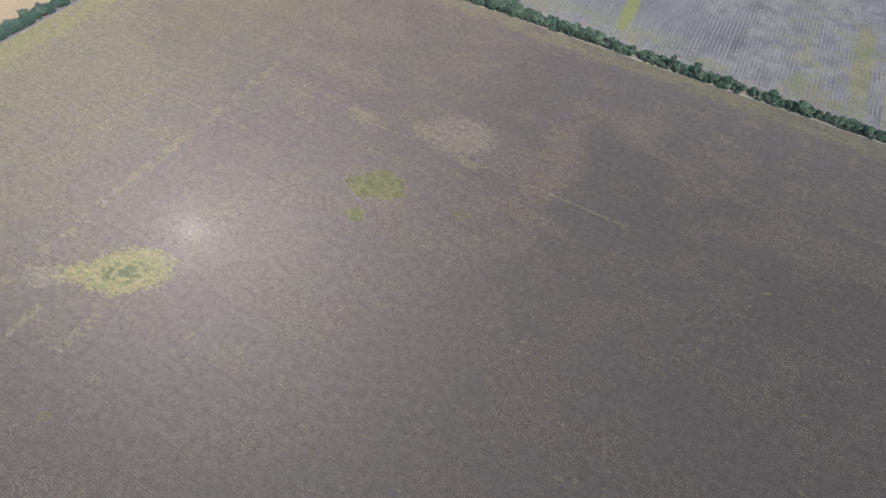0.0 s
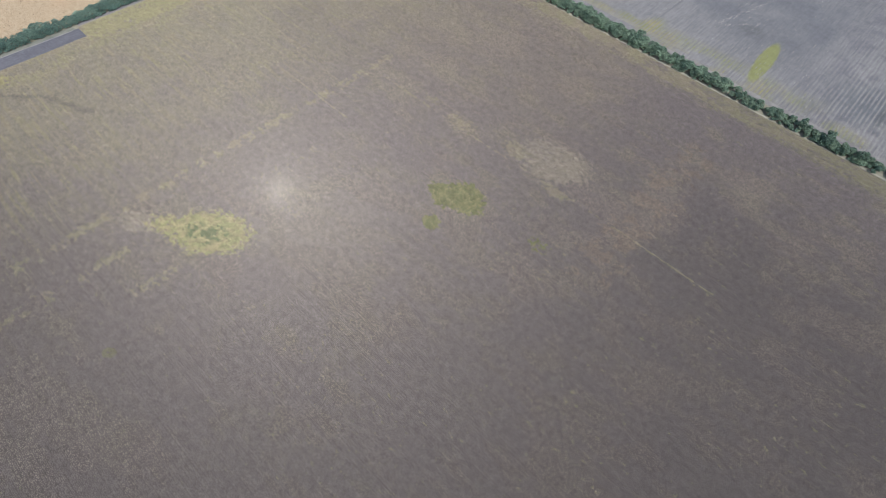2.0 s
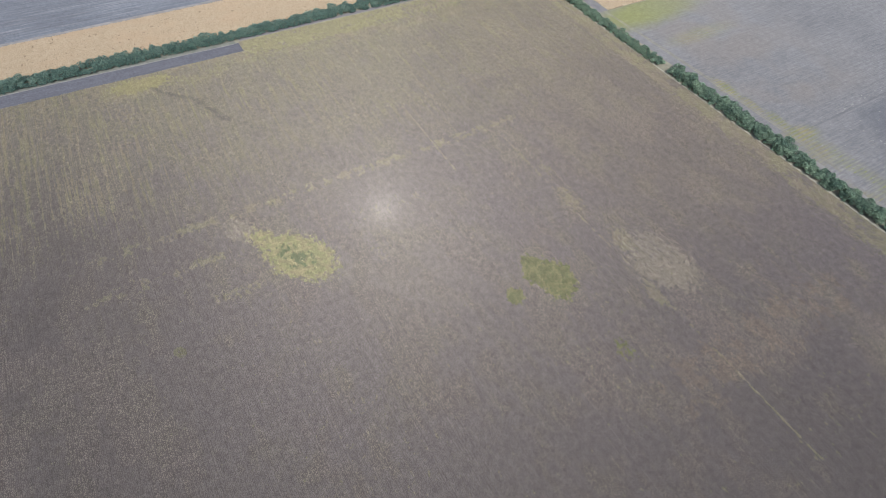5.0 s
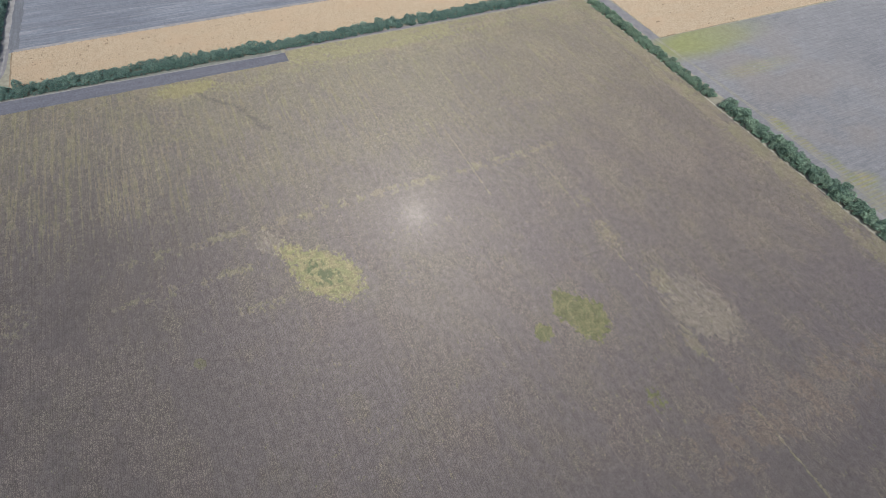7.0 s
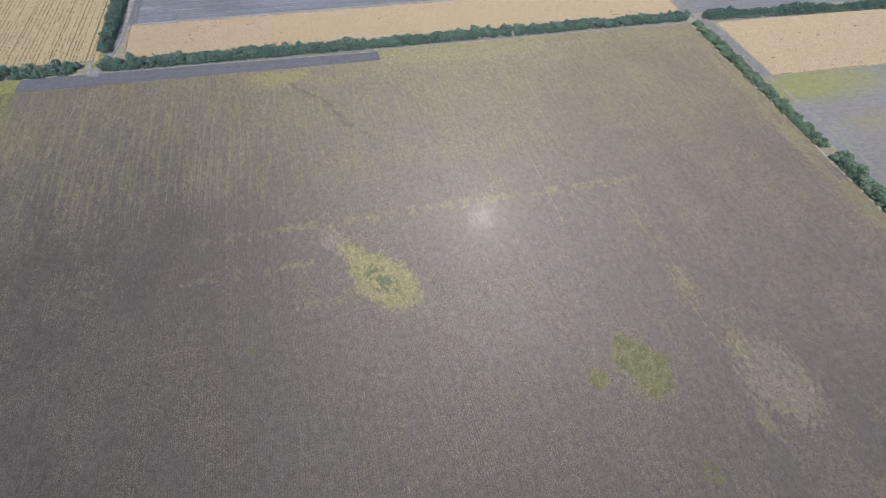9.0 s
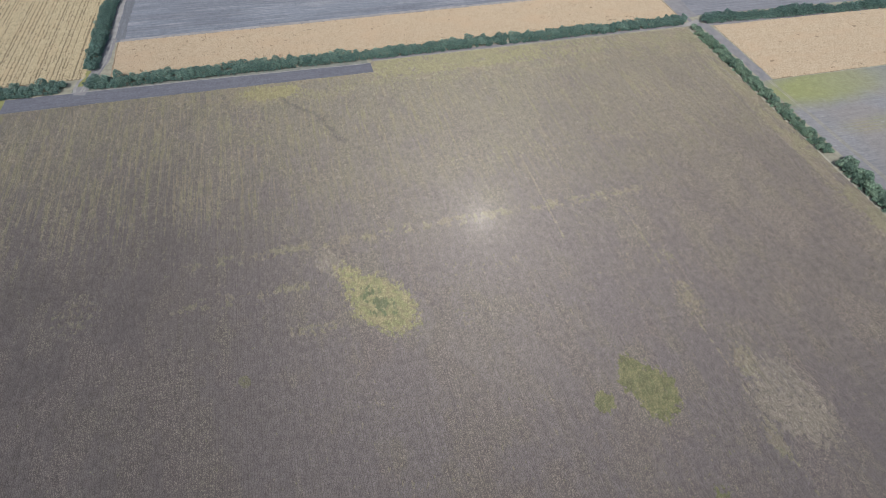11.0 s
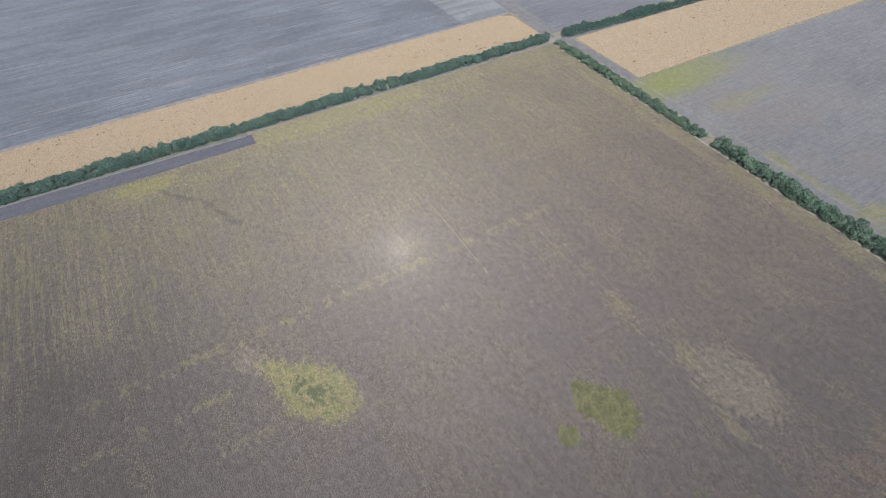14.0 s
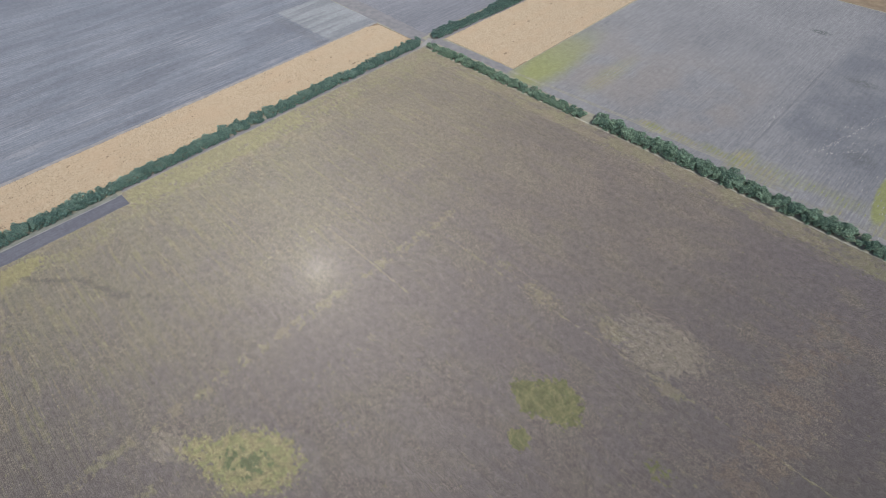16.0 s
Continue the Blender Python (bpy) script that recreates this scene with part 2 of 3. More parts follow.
    lush = n.most(n.oval(near, -136, 185, 16.5, 12.5, 0, 0.4), n.oval(near, -148, 178, 11, 8, -20, 0.45), n.oval(near, -136.5, 156.5, 6.5, 5.5, 0, 0.4), n.mul(n.oval(near, -80, 190, 9, 6, 0, 0.7), 0.62))
    lush = spread(n.mul(lush, 1.1))
    base = n.mix(n.mul(lush, 0.85), base, n.mix(n.ramp(n.noise(5, 2), 0.4, 0.6), n.mix(pick, tone(0.105, 0.122, 0.036), tone(0.16, 0.18, 0.055)), n.mix(pick, tone(0.15, 0.152, 0.052), tone(0.24, 0.242, 0.085))))

    corner = n.mul(n.ramp(wy, -182, -188), n.ramp(wx, -380, -410))
    base = n.mix(n.mul(corner, 0.75), base, n.mix(n.ramp(n.noise(4, 2), 0.38, 0.62), tone(0.15, 0.165, 0.066), tone(0.25, 0.245, 0.11)))

    # a dark wet trace near the field road
    trace = n.most(n.stroke(near, -431, 14, -401, 42, 1.6, 1.8), n.stroke(near, -404, 41, -364, 58, 3.0, 2.6), n.mul(n.stroke(near, -366, 58, -338, 84, 2.4, 2.6), 0.6))
    base = n.mix(n.mul(spread(trace), 0.42), base, tone(0.072, 0.067, 0.070))
    base = n.shade(base, n.ramp(n.noise(3.6, 4, (1.1, 1.0, 1), 0.7), 0.25, 0.75, 0.78, 1.22))
    # the painted bright-spot gloss goes on leaves and soil alike
    return n.finish(base, 0.85, None if plants else grain, 0.12, 0.15, hot_spot=0.0145 if plants else 0.009)


def soil_material(name, dark, light, along, stripe, extra=None, bump=0.08):
    """Worked or fallow land: cloudy, with lines of the harrow along one axis ('x' or 'y')."""
    n = Nodes(name)
    far = (22, 1, 1) if along == "x" else (1, 22, 1)
    lines = n.noise(stripe, 3, far)
    fine = n.noise(stripe * 0.35, 2, far)
    cloud = n.noise(70, 3, (1.6, 1, 1) if along == "x" else (1, 1.6, 1))
    clods = n.noise(1.4, 3)
    fac = n.math("ADD", n.mul(n.ramp(lines, 0.42, 0.58), 0.36), n.math("ADD", n.mul(n.ramp(cloud, 0.3, 0.7), 0.4), n.math("ADD", n.mul(n.ramp(fine, 0.4, 0.6), 0.2), n.mul(clods, 0.2))))
    base = n.mix(fac, dark, light)
    if extra:
        base = extra(n, base)
    base = n.shade(base, n.ramp(clods, 0.25, 0.75, 0.88, 1.11))
    base = n.shade(base, n.ramp(n.noise(5, 3), 0.25, 0.75, 0.92, 1.08))
    return n.finish(base, 0.95, n.math("ADD", clods, n.mul(lines, 2.0)), bump, 0.1)


def weed_mask(n, near):
    """Where weeds grow on the fallow land beyond the eastern belt."""
    x, y, _ = n.split(n.place)
    wx, wy, _ = n.split(near)
    patchy = n.noise(30, 2, (1.3, 1, 1))
    return n.most(
        n.mul(n.band(wy, 420, 458, 9), n.ramp(wx, -162, -150), n.ramp(x, 10, -20), n.ramp(patchy, 0.34, 0.56), 0.62),
        n.mul(n.oval(near, -224, 442, 14, 6, 0, 0.6), 1.0), n.mul(n.oval(near, -199, 443, 13, 4, 0, 0.6), 0.7), n.mul(n.oval(near, -172, 446, 14, 5, 0, 0.6), 0.8),
        n.mul(n.oval(near, -153, 449, 9, 15, -12, 0.5), 0.95),
        n.mul(n.oval(near, -298, 490, 9, 40, 0, 0.6), 0.5),
        n.mul(n.oval(near, 89, 452, 6, 14, 0, 0.4), 0.95), n.mul(n.oval(near, 92, 500, 4, 22, 0, 0.6), 0.6),
        n.mul(n.oval(near, 20, 436, 16, 8, 0, 0.5), 0.6), n.mul(n.oval(near, 118, 436, 16, 8, 0, 0.5), 0.8),
        n.mul(n.band(wx, 127, 142, 3), n.band(wy, 420, 570, 14), n.ramp(patchy, 0.3, 0.5, 0.6, 1.0)),
        n.mul(n.ramp(x, 30, 70), n.ramp(patchy, 0.46, 0.62), n.ramp(wy, 640, 500), 0.6))


def east_fallow(n, base):
    """Weeds, young growth and dark spots on the grey land beyond the eastern belt."""
    near = n.warped(10, 4, n.warped(2.5, 1.5))
    wx, wy, _ = n.split(near)
    tan = n.mul(n.ramp(wx, -158, -190), n.ramp(wy, 430, 470), n.ramp(wy, 640, 500), n.ramp(n.noise(50, 2), 0.35, 0.6))
    base = n.mix(n.mul(tan, 0.5), base, (0.215, 0.195, 0.178))
    cold = n.mul(n.band(wx, -150, -30, 7), n.ramp(wy, 455, 530), n.ramp(n.noise(60, 2), 0.3, 0.62, 0.1, 0.6))
    base = n.mix(cold, base, (0.118, 0.126, 0.146))
    seam = n.band(n.split(n.warped(20, 0.6))[0], -155.4, -153.8, 0.6)
    base = n.mix(n.mul(seam, n.ramp(wy, 430, 450), n.ramp(wy, 720, 600), 0.4), base, (0.11, 0.11, 0.122))
    bleach = n.mul(n.ramp(wx, -20, 60), n.ramp(n.noise(24, 2, (1, 1.6, 1)), 0.4, 0.58), n.ramp(n.noise(1.3, 2, (1, 12, 1)), 0.38, 0.6, 0.35, 1.0))
    base = n.mix(n.mul(bleach, 0.6), base, (0.30, 0.295, 0.285))
    rows = n.lines(n.split(n.warped(30, 0.5))[0], 3.3, -0.3, 0.8)
    worn = n.mul(rows, n.most(n.ramp(wx, -45, 25), n.mul(n.ramp(wx, -150, -110), n.ramp(wy, 482, 445), 0.7)), n.ramp(n.noise(16, 3, (0.8, 1.6, 1)), 0.38, 0.56, 0.15, 1.0), n.ramp(wy, 660, 480), 0.62)
    lilac = n.mul(n.ramp(wx, -60, 10), n.ramp(n.noise(18, 3), 0.46, 0.6), 0.6)
    base = n.mix(lilac, base, (0.140, 0.138, 0.162))
    dull = n.mul(n.oval(near, 22, 484, 22, 26, -20, 0.7), 0.7)
    base = n.mix(dull, base, (0.125, 0.136, 0.152))
    base = n.mix(worn, base, (0.285, 0.282, 0.275))
    weeds = n.mul(weed_mask(n, near), n.math("ADD", 0.5, n.mul(rows, 0.5)))
    base = n.mix(n.mul(weeds, 0.92), base, n.mix(n.ramp(n.noise(20, 1), 0.4, 0.6), (0.250, 0.232, 0.122), (0.200, 0.212, 0.105)))
    young = n.most(n.mul(n.oval(near, -355, 482, 22, 76, 4, 0.5), n.ramp(wy, 600, 430, 0.25, 1.0)), n.oval(n.warped(5, 1.2), -60, 476, 6.5, 34, 4, 0.16))
    base = n.mix(n.mul(young, 0.85), base, n.mix(n.noise(6, 2), (0.180, 0.200, 0.072), (0.250, 0.262, 0.110)))
    dark_spots = n.most(n.oval(near, -185, 716, 9, 5, 0, 0.5), n.mul(n.oval(near, -122, 634, 13, 6, 0, 0.6), 0.7), n.mul(n.oval(near, 36, 485, 4, 22, -4, 0.6), 0.7), n.mul(n.oval(near, 44, 552, 11, 9, 0, 0.7), 0.55), n.mul(n.oval(near, -88, 512, 10, 8, 0, 0.7), 0.6))
    base = n.mix(n.mul(dark_spots, 0.7, n.ramp(n.noise(3, 2), 0.3, 0.6)), base, (0.075, 0.085, 0.085))
    return base


def stubble_material():
    n = Nodes("stubble_and_weeds")
    own = n.add("ShaderNodeNewGeometry").outputs["Random Per Island"]
    near = n.warped(10, 4, n.warped(2.5, 1.5))
    base = n.mix(own, (0.175, 0.173, 0.172), (0.275, 0.270, 0.260))
    weeds = n.ramp(n.math("SUBTRACT", n.mul(weed_mask(n, near), 1.1), n.math("ADD", n.mul(own, 0.7), 0.1)), -0.1, 0.15)
    base = n.mix(weeds, base, n.mix(n.ramp(n.noise(20, 1), 0.4, 0.6), (0.27, 0.252, 0.115), (0.205, 0.225, 0.10)))
    return n.finish(base, 0.9, None, 0.1, 0.15)


def north_fallow(n, base):
    """A paler unworked corner and a few light passes on the grey land behind the maize."""
    near = n.warped(9, 3)
    wx, wy, _ = n.split(near)
    corner = n.mul(n.ramp(wy, 349, 353), n.ramp(wx, -655, -645))
    base = n.mix(n.mul(corner, 0.55), base, (0.27, 0.285, 0.28))
    seam = n.mul(n.band(wy, 337, 349, 5), n.ramp(wx, -650, -630))
    base = n.mix(n.mul(seam, 0.55), base, (0.135, 0.14, 0.155))
    passes = n.mul(n.ramp(n.noise(1.7, 1, (1, 26, 1)), 0.5, 0.64), n.ramp(n.noise(55, 1, (0.6, 1, 1)), 0.42, 0.62), n.ramp(wx, -800, -620))
    base = n.mix(n.mul(passes, 0.42), base, (0.29, 0.295, 0.31))
    spot = n.oval(near, -577, 64, 4, 17, 0, 0.7)
    base = n.mix(n.mul(spot, 0.3), base, (0.31, 0.31, 0.315))
    blocks = n.mul(n.ramp(n.noise(1.0, 1, (13, 120, 1)), 0.44, 0.58), 0.45)
    base = n.mix(blocks, base, (0.118, 0.124, 0.145))
    return n.mix(n.mul(n.lines(wx, 4.2, 0.2, 0.9), n.ramp(n.noise(40, 1, (1, 2, 1)), 0.4, 0.6), 0.3), base, (0.235, 0.245, 0.268))


def straw_material(name, dark, light, red, along):
    n = Nodes(name)
    own = n.add("ShaderNodeNewGeometry").outputs["Random Per Island"]
    base = n.mix(n.ramp(own, 0.05, 0.95), dark, light)
    base = n.mix(n.mul(n.ramp(n.noise(14, 3, (3, 1, 1) if along == "x" else (1, 3, 1)), 0.45, 0.68), 0.5), base, red)
    base = n.mix(n.mul(n.ramp(n.noise(5, 3), 0.64, 0.74), 0.6), base, (0.20, 0.14, 0.085))
    return n.finish(base, 0.85, None, 0.1, 0.15)


def earth_material(name, dark, light, size, depth=0.05):
    n = Nodes(name)
    a, b = n.noise(size, 4), n.noise(size * 0.12, 3)
    base = n.mix(n.math("ADD", n.mul(n.ramp(a, 0.3, 0.7), 0.7), n.mul(b, 0.35)), dark, light)
    return n.finish(base, 0.95, b, depth, 0.1)


def leaf_material(name, dark, light):
    n = Nodes(name)
    tree = n.add("ShaderNodeObjectInfo").outputs["Random"]
    own = n.add("ShaderNodeNewGeometry").outputs["Random Per Island"]
    base = n.mix(n.math("ADD", n.mul(tree, 0.75), n.mul(own, 0.25)), dark, light)
    base = n.shade(base, n.ramp(own, 0, 1, 0.7, 1.45))
    n.finish(base, 0.55, None, 0.1, 0.35)
    out = n.tree.nodes["Material Output"]
    thin = n.add("ShaderNodeBsdfTranslucent")
    n.link(base, thin.inputs["Color"])
    both = n.add("ShaderNodeMixShader")
    both.inputs[0].default_value = 0.36
    n.link(out.inputs["Surface"].links[0].from_socket, both.inputs[1]), n.link(thin.outputs[0], both.inputs[2])
    n.link(both.outputs[0], out.inputs["Surface"])
    return n.mat


def bark_material():
    n = Nodes("bark")
    base = n.mix(n.noise(0.25, 4, (1, 1, 4)), (0.07, 0.055, 0.045), (0.17, 0.14, 0.115))
    return n.finish(base, 0.95, n.noise(0.08, 3, (1, 1, 5)), 0.03, 0.1)


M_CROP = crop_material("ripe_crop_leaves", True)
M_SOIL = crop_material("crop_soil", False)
# blue haze of the distance is mixed into the northern soil's colours
M_GREY_N = soil_material("harrowed_grey_soil", (0.114, 0.126, 0.151), (0.180, 0.196, 0.226), "y", 1.5, north_fallow)
M_GREY_E = soil_material("fallow_grey_soil", (0.146, 0.149, 0.161), (0.226, 0.228, 0.235), "y", 1.3, east_fallow)
M_GREY_X = soil_material("ploughed_grey_soil", (0.130, 0.137, 0.156), (0.197, 0.203, 0.225), "y", 2.4)
M_BARE = soil_material("bare_headland_soil", (0.102, 0.106, 0.127), (0.128, 0.132, 0.154), "y", 2.0)
M_BARE_NORTH = soil_material("bare_strip_soil", (0.108, 0.116, 0.132), (0.142, 0.151, 0.168), "x", 2.0)
M_MAIZE_SOIL = earth_material("maize_litter", (0.155, 0.118, 0.082), (0.26, 0.205, 0.145), 9)
M_MAIZE = straw_material("dry_maize", (0.335, 0.272, 0.193), (0.415, 0.345, 0.254), (0.395, 0.305, 0.214), "y")
M_WHEAT_SOIL = earth_material("stubble_litter", (0.120, 0.098, 0.066), (0.20, 0.168, 0.115), 9)
M_WHEAT = straw_material("ripe_grain", (0.315, 0.268, 0.172), (0.41, 0.355, 0.240), (0.385, 0.31, 0.20), "x")
M_GRASS = earth_material("dry_verge_grass", (0.175, 0.175, 0.135), (0.29, 0.278, 0.225), 5)
M_WEED = earth_material("green_weeds", (0.13, 0.145, 0.062), (0.235, 0.235, 0.105), 3)
M_VERGE = earth_material("bleached_verge_grass", (0.21, 0.215, 0.175), (0.37, 0.36, 0.305), 4)
M_VERGE_GREY = earth_material("grey_verge_grass", (0.128, 0.140, 0.124), (0.198, 0.208, 0.184), 4)
M_TRACK = earth_material("rolled_earth_track", (0.18, 0.178, 0.178), (0.275, 0.27, 0.266), 6)
M_TRACK_DARK = earth_material("damp_earth_track", (0.145, 0.145, 0.155), (0.21, 0.208, 0.215), 7)
# leaf colours are lighter and bluer, with the air's haze painted in
M_LEAF_A = leaf_material("belt_leaves", (0.086, 0.158, 0.141), (0.190, 0.288, 0.242))
M_LEAF_D = leaf_material("belt_leaves_bright", (0.108, 0.180, 0.140), (0.234, 0.328, 0.238))
M_STUBBLE = stubble_material()
M_STRAW = straw_material("bleached_straw", (0.26, 0.255, 0.245), (0.40, 0.395, 0.375), (0.33, 0.32, 0.30), "y")
M_BARK = bark_material()


# ---- builders ----
def mesh_object(name, verts, faces, material, parent=None):
    me = bpy.data.meshes.new(name)
    me.from_pydata(verts, [], faces)
    me.materials.append(material)
    ob = new(name, me)
    ob.parent = parent
    return ob


def sheet(name, x0, x1, y0, y1, material, label, category, z=0.03, wobble=0.5, step=5.0, skew=(0, 0), rise=0.0):
    """A piece of land with a slightly uneven border. skew: how far the low and the high x border move over its y length."""
    rim = []
    def run(ax, ay, bx, by):
        n = max(1, min(220, int(math.hypot(bx - ax, by - ay) / step)))
        for k in range(n):
            px, py = ax + (bx - ax) * k / n, ay + (by - ay) * k / n
            j = noise.noise_vector((px * 0.08, py * 0.08, 3.1)) * wobble + noise.noise_vector((px * 0.5, py * 0.5, 7.7)) * wobble * 0.5
            rim.append((px + j.x, py + j.y, z))
    run(x0, y0, x1, y0), run(x1, y0, x1 + skew[1], y1), run(x1 + skew[1], y1, x0 + skew[0], y1 + rise), run(x0 + skew[0], y1 + rise, x0, y0)
    ob = mesh_object(name, rim, [tuple(range(len(rim)))], material)
    return tagged(ob, label, category, kind="structure")


def lane(name, line, width, material, label, z=0.05):
    """A track along a bent line."""
    pts = [Vector((*p, z)) for p in line]
    fine = []
    for a, b in zip(pts, pts[1:]):
        n = max(1, int((b - a).length / 4))
        fine += [a.lerp(b, k / n) for k in range(n)]
    fine.append(pts[-1])
    verts, faces = [], []
    for i, p in enumerate(fine):
        d = (fine[min(i + 1, len(fine) - 1)] - fine[max(i - 1, 0)]).normalized()
        side = Vector((-d.y, d.x, 0))
        w = width / 2 * (1 + 0.25 * noise.noise((p.x * 0.15, p.y * 0.15, 1.0)))
        drift = side * 0.5 * noise.noise((p.x * 0.05, p.y * 0.05, 5.0))
        verts += [p + side * w + drift, p - side * w + drift]
        if i:
            faces.append((2 * i - 2, 2 * i - 1, 2 * i + 1, 2 * i))
    return tagged(mesh_object(name, verts, faces, material), label, "track", kind="structure")


def triangles(name, coords, corners, material):
    """One mesh of many triangles from flat arrays."""
    me = bpy.data.meshes.new(name)
    me.vertices.add(len(coords) // 3)
    me.vertices.foreach_set("co", coords)
    me.loops.add(len(corners))
    me.loops.foreach_set("vertex_index", corners)
    me.polygons.add(len(corners) // 3)
    me.polygons.foreach_set("loop_start", np.arange(0, len(corners), 3, dtype=np.int32))
    me.polygons.foreach_set("loop_total", np.full(len(corners) // 3, 3, np.int32))
    me.update(calc_edges=True)
    me.materials.append(material)
    return me


def plant_stuff(name, x, y, height, half_x, half_y, material, label, category, seed, z=0.03):
    """Very many low plants in one mesh: each a four-sided tuft with a leaning tip."""
    rng = np.random.default_rng(seed)
    n = len(x)
    v = np.empty((n, 5, 3), np.float32)
    for k, (sx, sy) in enumerate(((-1, -1), (1, -1), (1, 1), (-1, 1))):
        v[:, k, 0] = x + sx * half_x * rng.uniform(0.75, 1.25, n)
        v[:, k, 1] = y + sy * half_y * rng.uniform(0.75, 1.25, n)
        v[:, k, 2] = z - 0.02
    v[:, 4, 0], v[:, 4, 1] = x + rng.uniform(-0.6, 0.6, n) * half_x, y + rng.uniform(-0.25, 0.35, n) * half_y
    v[:, 4, 2] = z + height
    base = (np.arange(n) * 5)[:, None, None]
    f = (base + np.array([[0, 1, 4], [1, 2, 4], [2, 3, 4], [3, 0, 4]])[None]).reshape(-1).astype(np.int32)
    me = triangles(name, v.ravel(), f, material)
    return tagged(new(name, me), label, category, kind="stuff")


def smooth_field(x, y, size_x, size_y, seed):
    """Soft random values, 0 to 1, over the plan (interpolated lattice)."""
    rng = np.random.default_rng(seed)
    g = rng.random((512, 512))
    u, v = x / size_x + 1000, y / size_y + 1000
    i, j = np.floor(u).astype(int), np.floor(v).astype(int)
    a, b = u - i, v - j
    a, b = a * a * (3 - 2 * a), b * b * (3 - 2 * b)
    i0, i1, j0, j1 = i % 512, (i + 1) % 512, j % 512, (j + 1) % 512
    return (g[i0, j0] * (1 - a) + g[i1, j0] * a) * (1 - b) + (g[i0, j1] * (1 - a) + g[i1, j1] * a) * b


# ---- the land ----
ground = sheet("ground", -2600, 2400, -2400, 2600, M_GRASS, "dry grassy earth between the fields", "ground", z=0.0, wobble=0)
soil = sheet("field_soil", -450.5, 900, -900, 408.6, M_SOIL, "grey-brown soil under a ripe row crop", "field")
corner_soil = sheet("field_soil_corner", -466.8, -450.5, 94.5, 408.6, M_SOIL, "grey-brown field soil beside a tree belt", "field")
headland = sheet("bare_headland", -468.2, -450.5, -186, 94.5, M_BARE, "bare grey harrowed strip beside a tree belt", "bare soil", skew=(3.5, 0), wobble=1.1)
sheet("weedy_corner", -468.2, -450.5, -420, -186, M_WEED, "low green weeds where a bare strip ends", "weeds")
sheet("maize_soil", -538, -481, -114, 412, M_MAIZE_SOIL, "straw-littered ground of a dry maize strip", "field", skew=(-9, -2))
sheet("grey_field_north", -1500, -538, -117, 414.5, M_GREY_N, "harrowed blue-grey field with light pass lines", "field", skew=(0, -9))
sheet("grain_soil", -1500, -485.5, -900, -133, M_WHEAT_SOIL, "straw-yellow ground of a ripe grain field", "field", rise=42)
sheet("grey_field_far", -1500, -486, 424.5, 1600, M_GREY_X, "ploughed dark grey field beyond a crossing", "field", skew=(0, 20))
sheet("maize_soil_east", -465, -371, 437, 1600, M_MAIZE_SOIL, "straw-littered ground of a dry maize field", "field", skew=(14, 6))
sheet("grey_field_east", -371, 152, 424, 812, M_GREY_E, "fallow grey field with weed rows and straw", "field", skew=(6, 0))
sheet("grey_field_outer", 155, 900, 424, 812, M_GREY_E, "fallow grey field with weed rows", "field")
sheet("stubble_far", -364, 900, 814, 1600, M_MAIZE_SOIL, "straw-coloured stubble field far off", "field")

lane("track_crossing", [(-469.6, 96), (-470.3, 250), (-470.5, 405), (-473, 418), (-500, 420), (-700, 423), (-1400, 432)], 4.2, M_TRACK_DARK, "grey earth track beside the tree belts")
lane("track_plough_edge", [(-484, 423.5), (-600, 428.5), (-760, 435), (-1400, 462)], 15.0, M_TRACK_DARK, "dark ploughed strip beside a grey field", z=0.042)
lane("track_crossing_pad", [(-470, 404), (-471.5, 412), (-473, 420), (-476, 428)], 6.0, M_TRACK, "pale trampled earth where the tracks cross", z=0.06)
lane("track_east", [(-473, 418), (-464, 428), (-440, 430), (-371, 431)], 10.5, M_TRACK_DARK, "wide grey earth track beside a maize field", z=0.055)
lane("track_belt", [(-371, 431), (-330, 434), (-250, 437), (-160, 438), (-110, 437)], 1.1, M_GRASS, "pale worn wheel rut along a tree belt")
lane("track_belt_rut", [(-371, 433), (-330, 436), (-250, 439.2), (-160, 440.3), (-110, 439)], 0.9, M_GRASS, "second pale wheel rut along a tree belt")
lane("verge_belt", [(-462, 408.9), (-300, 409.0), (-100, 409.6), (100, 409.7), (210, 409.8)], 1.9, M_VERGE, "bleached dry grass at the foot of a belt")
lane("belt_foot_east", [(-150, 428.6), (-80, 428.4), (40, 427.8), (210, 427.2)], 4.2, M_TRACK, "pale bare earth at the foot of a belt", z=0.06)
lane("verge_headland", [(-469.2, -140), (-468.0, 0), (-467.0, 92)], 6.5, M_VERGE_GREY, "grey-green dry grass between headland and belt", z=0.02)
lane("verge_headland_rut", [(-467.8, -140), (-466.4, 0), (-464.6, 90)], 0.8, M_TRACK, "pale worn rut along a bare strip", z=0.06)
lane("track_maize_edge", [(-540, -112), (-545, 150), (-548, 412)], 4.0, M_TRACK, "pale narrow strip between maize and a grey field")
lane("track_junction", [(-467.5, -133.6), (-471, -133.0), (-480, -130), (-494, -125.5), (-508, -122.4), (-524, -121.6), (-541, -121)], 1.5, M_TRACK, "pale worn rut of an earth track between belts", z=0.062)
lane("track_junction_rut", [(-467.8, -131.2), (-472, -130.6), (-482, -127.6), (-496, -123.0), (-510, -119.8), (-526, -118.6), (-541, -118)], 1.4, M_TRACK, "second pale rut of an earth track", z=0.064)
lane("track_junction_fork", [(-467.5, -137.6), (-474, -138.2), (-482, -137), (-490, -133)], 2.2, M_TRACK, "pale fork of an earth track beside grain", z=0.063)
